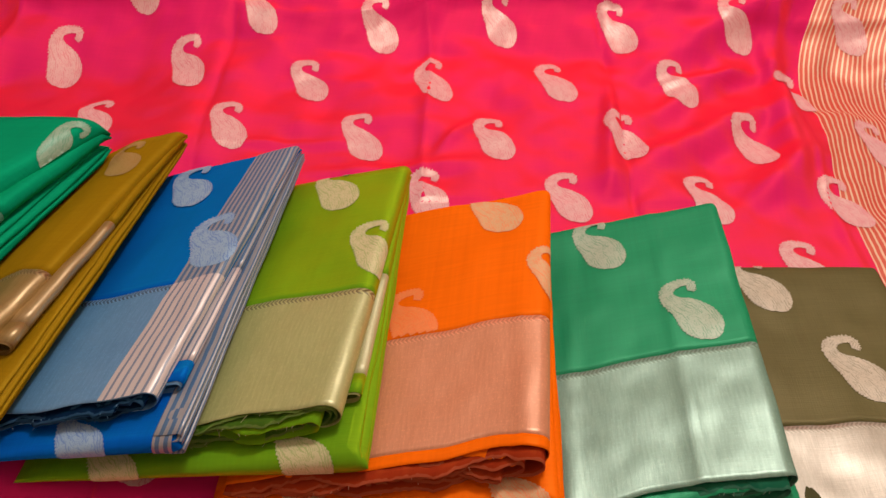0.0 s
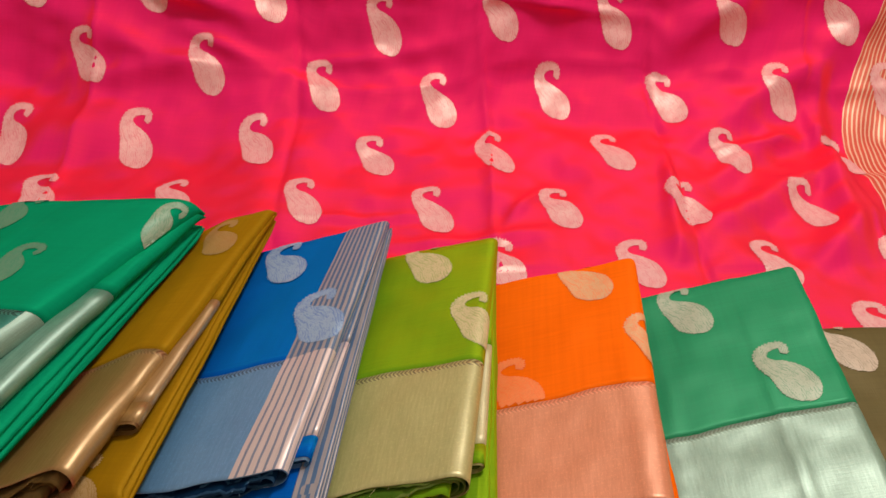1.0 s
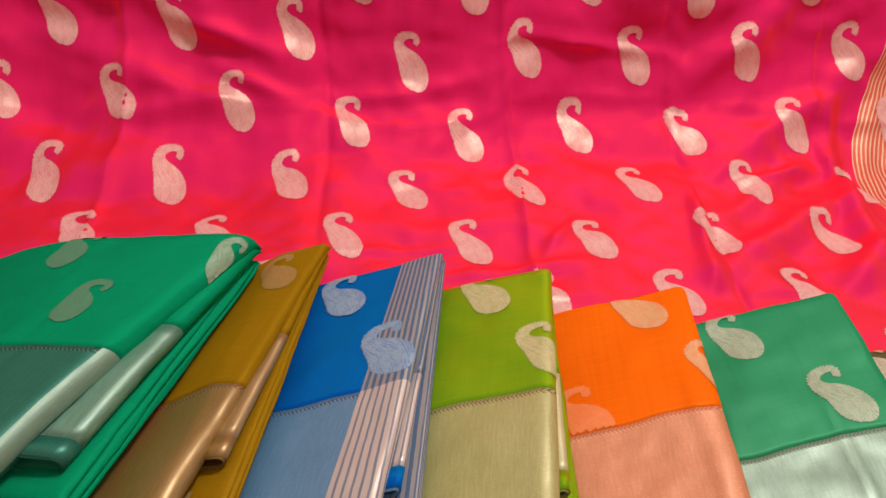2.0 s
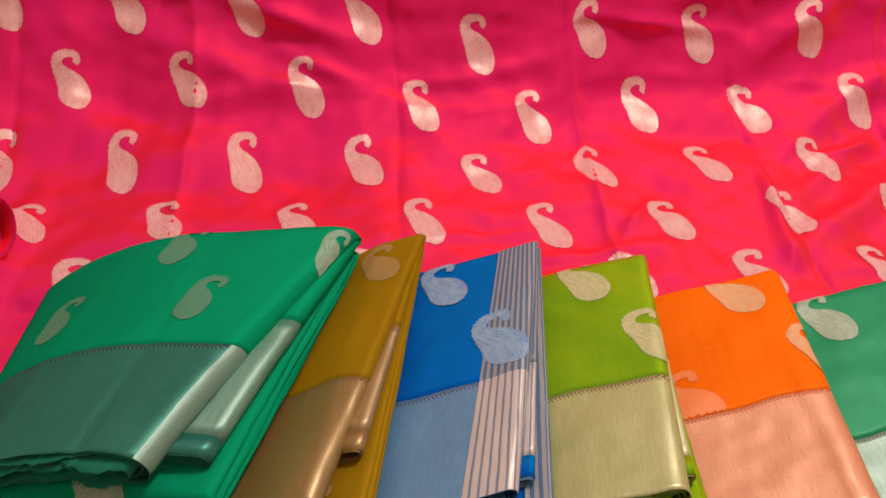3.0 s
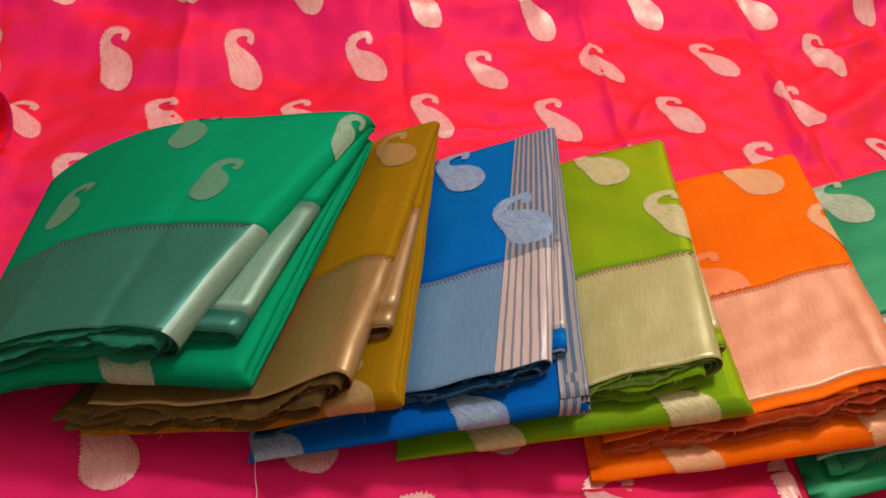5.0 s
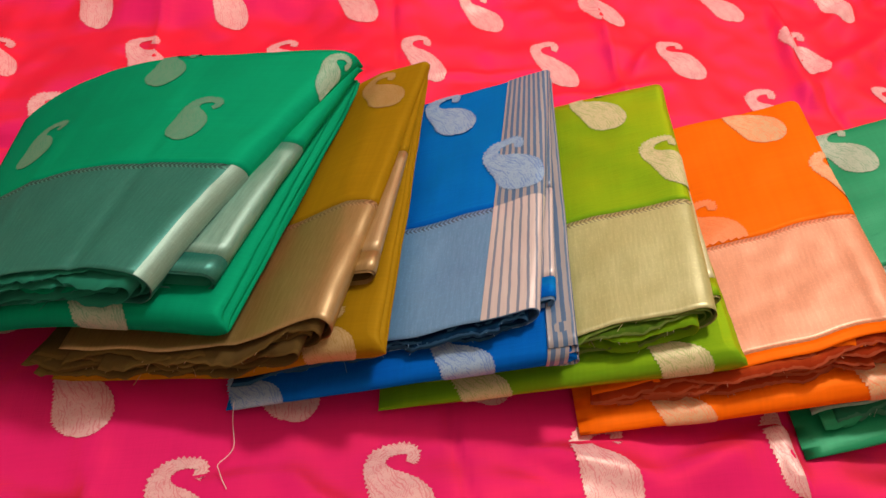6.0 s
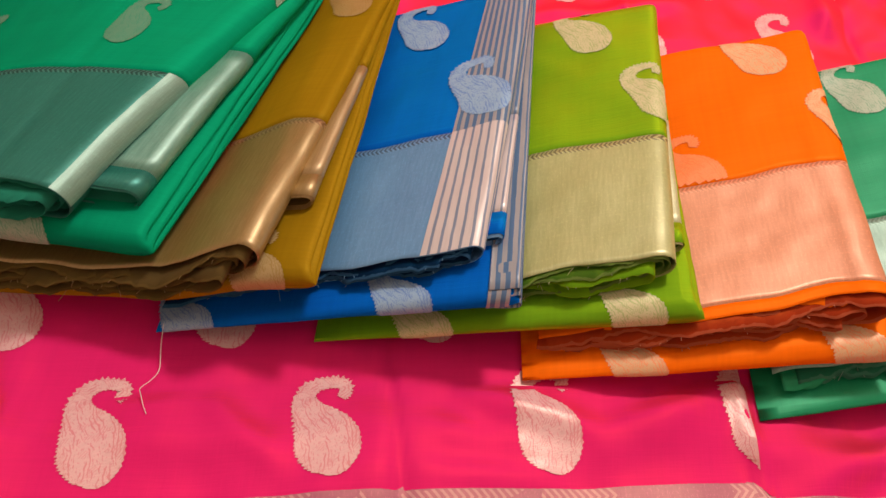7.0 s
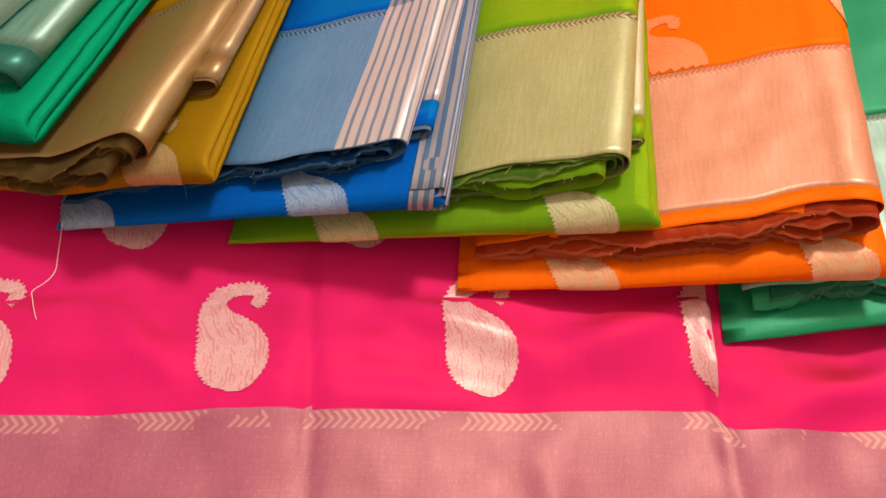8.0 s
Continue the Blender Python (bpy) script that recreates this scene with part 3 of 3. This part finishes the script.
def folded_saree(label, fold, mats, seed, motifs=(), base_motifs=(), roll=None, top_offset=0.02, front=0.085, edge=0.485,
                 stripes=None, layers=6, size=0.058, turn=12.0, base_hi=0.44, top_lo=0.46, ragged=0.05, left=None, wave=0.006, ridges=(), side_mat=None, band=None, tag=None, roll_mat=None, mixed=True, hem=0.0, slim=0.95, pleat_end=None):
    body, border, inner, motif, faint = mats
    root = tagged(new("folded_saree"), label, "saree", "row of folded sarees")
    root.location = fold.at(fold.w / 2, 0.5, 0)
    base = Vector(root.location)
    r = random.Random(seed)
    left = left or fold.w * 0.96
    nose = pillow(fold, root, "lower_fold", body, "", 0.0, 0.0, base_hi, 0.0, seed, pleats=4)
    if side_mat:
        edge_strip(fold, root, side_mat, base_hi, seed)
    for um, b, big in base_motifs:
        paisley(lambda dx, dy, um=um, b=b: nose(um - dx, b + dy) - base, size * big, turn, r, motif, root)
    if roll:
        off, lo, hi, vf, ve = roll
        kw = dict(offset=off, lo=lo, hi=hi, front=vf, back=1.0, left=off + 0.075, seed=seed + 3, wave=0.0, under_len=0.04)
        qe = (ve - vf) / (1 - vf)
        leaf(fold, root, "pleat", side_mat or body, "", q0=qe, q1=1.0, nq=16, **kw)
        leaf(fold, root, "pleat_border", roll_mat or border, "metallic pleat edge, brightened", q0=0.07, q1=qe, nq=12, edge_q=qe, **kw)
        leaf(fold, root, "pleat_hem", pleat_end or body, "", q0=0.0, q1=0.07, nq=3, **kw)
        for k in range(2):
            kw2 = dict(kw, inset=0.0011 + 0.0016 * k, front=vf - 0.006 + 0.010 * k, wave=0.003)
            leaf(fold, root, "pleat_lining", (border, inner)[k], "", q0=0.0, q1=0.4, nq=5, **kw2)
    # loose inner layers, one inside the other, with uneven frayed fronts
    room = (1 - top_lo) * fold.tf / 2
    edges = []
    for k in range(layers):
        ins = 0.0022 + (room - 0.0035) * (k + 0.5) / layers
        kw = dict(offset=top_offset + 0.003 * k * r.uniform(0.3, 1.4), lo=top_lo, hi=1.0, front=front + ragged * r.uniform(-0.75, 0.6), back=1.0,
                  left=left * r.uniform(0.85, 1.0), seed=seed + 7.7 * k, inset=ins, under_len=left * 0.8, wave=0.014, swell=r.uniform(-0.002, 0.001), crumple=0.0016)
        # inner is the same cloth, with the shade between layers in its colour
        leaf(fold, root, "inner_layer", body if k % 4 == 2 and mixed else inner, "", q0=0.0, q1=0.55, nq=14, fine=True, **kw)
        edges.append(wrap(fold, **kw)[0])
    fringe(edges, base, border, root, r)
    # the top leaf: border in front, plain ground behind
    kw = dict(offset=top_offset, lo=top_lo, hi=1.0, front=front, back=1.0, left=left, seed=seed, wave=wave, under_len=left * 0.8, ridges=ridges)
    qe = (edge - front) / (1 - front)
    fn = leaf(fold, root, "top_border", border, "pale metallic woven border", q0=hem, q1=qe, nq=24, edge_q=qe, **kw)[1]
    if hem:
        leaf(fold, root, "top_hem", body, "", q0=0.0, q1=hem, nq=4, **kw)
    leaf(fold, root, "top_fold", body, "", q0=qe, q1=1.0, nq=30, **kw)

    def top(um, v, lift=0.0006):
        q = (v - front) / (1 - front)
        o = top_offset * (1 - q)
        rad = (1.0 - top_lo) / 2 * fold.thick(q)
        if um >= o + rad:
            s = (um - left) / (o + rad - left)
            p = fn(max(0.0, s), q)
        else:
            d = min((o + rad - um) / rad, 1.5)
            p = fn(1 + min(0.9, d / math.pi), q)
        return p + Vector((0.0003 if um < o + rad else 0, 0, lift))

    # metallic edge band whose pale colour also holds the highlight of the curve
    if band:
        right = Vector((*(fold.fr - fold.fl), 0)).normalized()

        def strip(t, q):
            s0 = band[0]
            s1 = s0 + t * (1.5 - s0)
            th = math.pi / 2 - max(0.0, s1 - 1) * math.pi
            return fn(s1, q) + right * 0.0007 * math.cos(th) + Vector((0, 0, 0.0007 * math.sin(th))) - base

        part("highlight_band", sheet(strip, lin(0, 1, 16), lin(0.0, qe, 24), lambda t, q: (t * 0.03, (q - qe) * fold.l)), band[1], root, "metallic band along the rolled edge, its bright highlight painted in")
    for um, v, big, spin, dull in motifs:
        paisley(lambda dx, dy, um=um, v=v: top(um - dx, min(0.995, v + dy / fold.l), 0.0011 if stripes else 0.0006) - base, size * big, turn + spin, r, faint if dull else motif, root, stretch=slim,
                keep=lambda dx, dy, v=v: edge < v + dy / fold.l < 0.99)
    if tag:
        um, v, f = tag
        lo = fold.at(um, v, f) - base
        across = (fold.at(um + 0.03, v, f) - fold.at(um, v, f))
        bm = box(bmesh.new(), (0, 0, -0.0004), (0.032, 0.03, 0.0004))
        for vert in bm.verts:
            vert.co = lo + across / across.length * vert.co.x + Vector((0, vert.co.y, vert.co.z + 0.03 * vert.co.y))
        part("care_tag", bm, TAG, root, "small dark red paper tag between the layers")
    if stripes:
        ends = sheet(lambda t, b: nose(0.0065 + 0.013 * t, b) + Vector((0.0004, -0.0003, 0.0004)) - base, lin(0, 1, 8), lin(-0.009, 0.03, 14), lambda t, b: (0.013 * t, b))
        part("lower_stripes", ends, stripes[2][1], root, "white metallic stripes")
        u0, u1, mat = stripes
        for a, b, nm in ((0.0, qe, "border_stripes"), (qe, 1.0, "ground_stripes")):
            bm = sheet(lambda t, q: top(u0 * (1 - q) + u1 * q + t * (-0.004 - u0 * (1 - q) - u1 * q) * 1.0, front + (1 - front) * min(q, 0.985), 0.0008) - base,
                       lin(0, 1, 26), lin(a, b, 20), lambda t, q: (t * u0, q * fold.l))
            part(nm, bm, mat[0] if nm[0] == "b" else mat[1], root, "white metallic stripes")
    return root


# inner: the body's cloth darkened, shade inside the folds put into its colour
def saree_mats(key, body, gloss, border, metal, inner, motif, faint, edge_dark, g=0.10, shot=0.0):
    return (silk(key + "_silk", body, gloss, g, 0.5, dark=0.66, bump=0.3, slub=0.75, shot=shot),
            zari(key + "_zari", border, metal, edge_dark, 0.0, 0.40, 0.42, tuple(min(1.0, 1.25 * c + 0.05) for c in border)),
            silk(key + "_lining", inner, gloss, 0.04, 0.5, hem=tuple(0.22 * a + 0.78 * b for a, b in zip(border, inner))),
            motif_mat(key + "_motif", motif, body, metal, 0.15),
            motif_mat(key + "_faint_motif", faint, tuple(0.25 * a + 0.75 * b for a, b in zip(faint, body)), metal, 0.14))


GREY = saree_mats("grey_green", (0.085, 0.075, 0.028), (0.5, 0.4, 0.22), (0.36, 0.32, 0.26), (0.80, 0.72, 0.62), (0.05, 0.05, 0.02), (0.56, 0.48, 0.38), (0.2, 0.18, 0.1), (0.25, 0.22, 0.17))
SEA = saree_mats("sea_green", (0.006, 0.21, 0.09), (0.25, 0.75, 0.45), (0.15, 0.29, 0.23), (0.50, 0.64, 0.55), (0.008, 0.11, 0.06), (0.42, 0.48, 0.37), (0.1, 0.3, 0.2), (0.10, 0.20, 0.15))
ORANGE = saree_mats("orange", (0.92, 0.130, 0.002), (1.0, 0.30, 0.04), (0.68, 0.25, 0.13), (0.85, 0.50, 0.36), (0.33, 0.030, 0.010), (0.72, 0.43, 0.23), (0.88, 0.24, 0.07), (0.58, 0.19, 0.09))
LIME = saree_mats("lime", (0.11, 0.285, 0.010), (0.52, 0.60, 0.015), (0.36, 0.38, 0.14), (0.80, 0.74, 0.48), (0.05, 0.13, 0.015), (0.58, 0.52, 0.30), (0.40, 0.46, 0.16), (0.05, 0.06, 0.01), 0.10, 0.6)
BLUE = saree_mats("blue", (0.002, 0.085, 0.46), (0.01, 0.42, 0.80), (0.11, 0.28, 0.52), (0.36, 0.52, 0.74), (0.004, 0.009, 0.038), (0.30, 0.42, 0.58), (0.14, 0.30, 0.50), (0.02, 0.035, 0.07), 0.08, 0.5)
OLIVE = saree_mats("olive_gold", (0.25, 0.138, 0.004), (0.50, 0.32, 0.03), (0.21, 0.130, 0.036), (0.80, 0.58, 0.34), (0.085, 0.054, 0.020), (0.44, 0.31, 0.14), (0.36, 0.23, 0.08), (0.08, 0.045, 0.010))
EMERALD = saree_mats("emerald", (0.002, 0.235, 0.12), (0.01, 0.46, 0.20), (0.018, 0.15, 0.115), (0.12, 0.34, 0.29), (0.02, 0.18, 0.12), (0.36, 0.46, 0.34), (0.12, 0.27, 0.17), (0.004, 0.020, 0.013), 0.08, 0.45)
# green metallic weave, paled by the rolled edge's highlight
HIGHLIGHT_GREEN = zari("green_highlight_band", (0.12, 0.24, 0.19), (0.46, 0.62, 0.54), (0.3, 0.35, 0.3), 1.0, 0.38, 0.5)
# lit copies of the border weaves: light on the rolled pleats brightens their colours
LIT_LIME = zari("lit_lime_zari", (0.46, 0.46, 0.24), (0.85, 0.80, 0.58), (0.4, 0.4, 0.2), 1.0, 0.40, 0.5)
LIT_GREEN = zari("lit_green_zari", (0.035, 0.20, 0.145), (0.50, 0.66, 0.58), (0.3, 0.35, 0.3), 1.0, 0.42, 0.48)
LIT_GOLD = zari("lit_gold_zari", (0.24, 0.145, 0.045), (0.82, 0.62, 0.40), (0.3, 0.2, 0.1), 1.0, 0.42, 0.46)
BLUE_STRIPES = (striped("blue_border_stripe", (0.15, 0.20, 0.30), (0.55, 0.48, 0.49), (0.80, 0.70, 0.66), 0.0058, 0.70, 0.30),
                striped("blue_ground_stripe", (0.06, 0.14, 0.28), (0.30, 0.29, 0.32), (0.60, 0.58, 0.58), 0.0058, 0.5, 0.25))

folded_saree("grey-green folded silk saree with silver paisleys and border, lowest",
             Fold((0.455, 0.060), (0.440, 0.342), (0.21, 0.045), (0.20, 0.345), 0.006, 0.034, 0.029), GREY, 11,
             [(0.107, 0.905, 1.1, 0, 0), (0.056, 0.595, 1.1, 0, 0), (0.17, 0.62, 1.1, 0, 0)], [], edge=0.425, top_offset=0.008)
folded_saree("sea-green folded silk saree with silver paisleys and pale border",
             Fold((0.318, 0.090), (0.303, 0.379), (0.081, 0.059), (0.088, 0.352), 0.026, 0.040, 0.041), SEA, 23,
             [(0.113, 0.885, 1.1, 0, 0), (0.050, 0.585, 1.1, 0, 0)], [(0.10, 0.014, 1)], edge=0.457, top_offset=0.008, ridges=((0.070, 0.0030), (0.155, 0.002)))
folded_saree("bright orange folded silk saree with peach metallic border",
             Fold((0.161, 0.083), (0.161, 0.371), (-0.069, 0.080), (-0.065, 0.352), 0.036, 0.051, 0.039), ORANGE, 31,
             [(0.047, 0.918, 1.08, 0, 0), (0.110, 0.54, 1.08, 0, 1), (0.004, 0.63, 1, 0, 0)], [(0.162, 0.014, 1), (0.030, 0.014, 1)], edge=0.475, top_offset=0.013, wave=0.009, ridges=((0.030, 0.0022),), hem=0.035, layers=9)
folded_saree("lime green folded silk saree with pale gold border, loose layers",
             Fold((0.036, 0.099), (0.043, 0.384), (-0.203, 0.103), (-0.185, 0.378), 0.044, 0.053, 0.036), LIME, 43,
             [(0.063, 0.905, 1.08, 0, 0), (0.019, 0.61, 1.08, 0, 0)], [(0.172, 0.014, 1), (0.043, 0.014, 1)], edge=0.455, top_offset=0.020,
             roll=(0.010, 0.42, 0.66, 0.16, 0.55), roll_mat=LIT_LIME, tag=(0.10, 0.10, 0.80))
folded_saree("blue folded silk saree with white striped end and loose layers shaded to navy",
             Fold((-0.079, 0.098), (-0.053, 0.398), (-0.304, 0.106), (-0.275, 0.384), 0.058, 0.038, 0.022), BLUE, 57,
             [(0.086, 0.885, 1.08, 0, 0), (0.037, 0.585, 1.15, 0, 0)], [(0.208, 0.014, 1), (0.072, 0.014, 1)], edge=0.448, top_offset=0.024,
             roll=(0.012, 0.42, 0.72, 0.14, 0.50), stripes=(0.062, 0.036, BLUE_STRIPES), side_mat=BLUE_STRIPES[1], mixed=False, roll_mat=BLUE_STRIPES[0])
folded_saree("olive gold folded silk saree with bronze border and curled layers",
             Fold((-0.199, 0.104), (-0.155, 0.410), (-0.42, 0.130), (-0.365, 0.395), 0.056, 0.045, 0.023,
                  table=((0, 0.2, 0.43, 1), (0.056, 0.044, 0.020, 0.0), (1, 1, 0.78, 0.74))), OLIVE, 61,
             [(0.038, 0.865, 1, 0, 1)], [(0.040, 0.014, 1)], edge=0.395, top_offset=0.034, front=0.015,
             roll=(0.014, 0.42, 0.76, 0.18, 0.60), layers=8, mixed=False, roll_mat=LIT_GOLD, pleat_end=OLIVE[1])
folded_saree("emerald green folded silk saree with grey-green border, top of the row",
             Fold((-0.297, 0.121), (-0.213, 0.390), (-0.51, 0.145), (-0.50, 0.375), 0.055, 0.054, 0.046, 4.0, 0.4), EMERALD, 79,
             [(0.076, 0.625, 0.98, -24, 1), (0.170, 0.635, 0.98, -24, 1), (0.108, 0.905, 0.98, -24, 1), (0.008, 0.86, 0.9, -14, 0)], [(0.084, 0.014, 1)],
             edge=0.425, top_offset=0.046, front=0.03, roll=(0.016, 0.42, 0.74, 0.09, 0.58), layers=9, band=(1.12, HIGHLIGHT_GREEN), roll_mat=LIT_GREEN, ridges=((0.094, -0.0022), (0.165, 0.0026)), tag=(0.155, 0.075, 0.86), slim=0.68, pleat_end=EMERALD[1])


# ---- a loose white thread trailing from the blue saree ----
def thread(points, radius, material):
    cu = bpy.data.curves.new("loose_thread", "CURVE")
    cu.dimensions, cu.bevel_depth, cu.bevel_resolution = "3D", radius, 2
    sp = cu.splines.new("NURBS")
    sp.points.add(len(points) - 1)
    for p, co in zip(sp.points, points):
        p.co = (*co, 1)
    sp.order_u, sp.use_endpoint_u = 3, True
    cu.materials.append(material)
    return new("loose_thread", cu)


THREAD = plain("white_thread", (0.75, 0.68, 0.66), 0.6, 200.0)
strand = thread([(-0.298, 0.108, 0.012), (-0.299, 0.100, 0.006), (-0.297, 0.088, 0.007), (-0.295, 0.077, 0.007), (-0.299, 0.070, 0.007),
                 (-0.305, 0.064, 0.008), (-0.303, 0.060, 0.008), (-0.300, 0.052, 0.008), (-0.297, 0.047, 0.008)], 0.00022, THREAD)
tagged(strand, "fine white loose thread lying on the pink cloth", "thread")
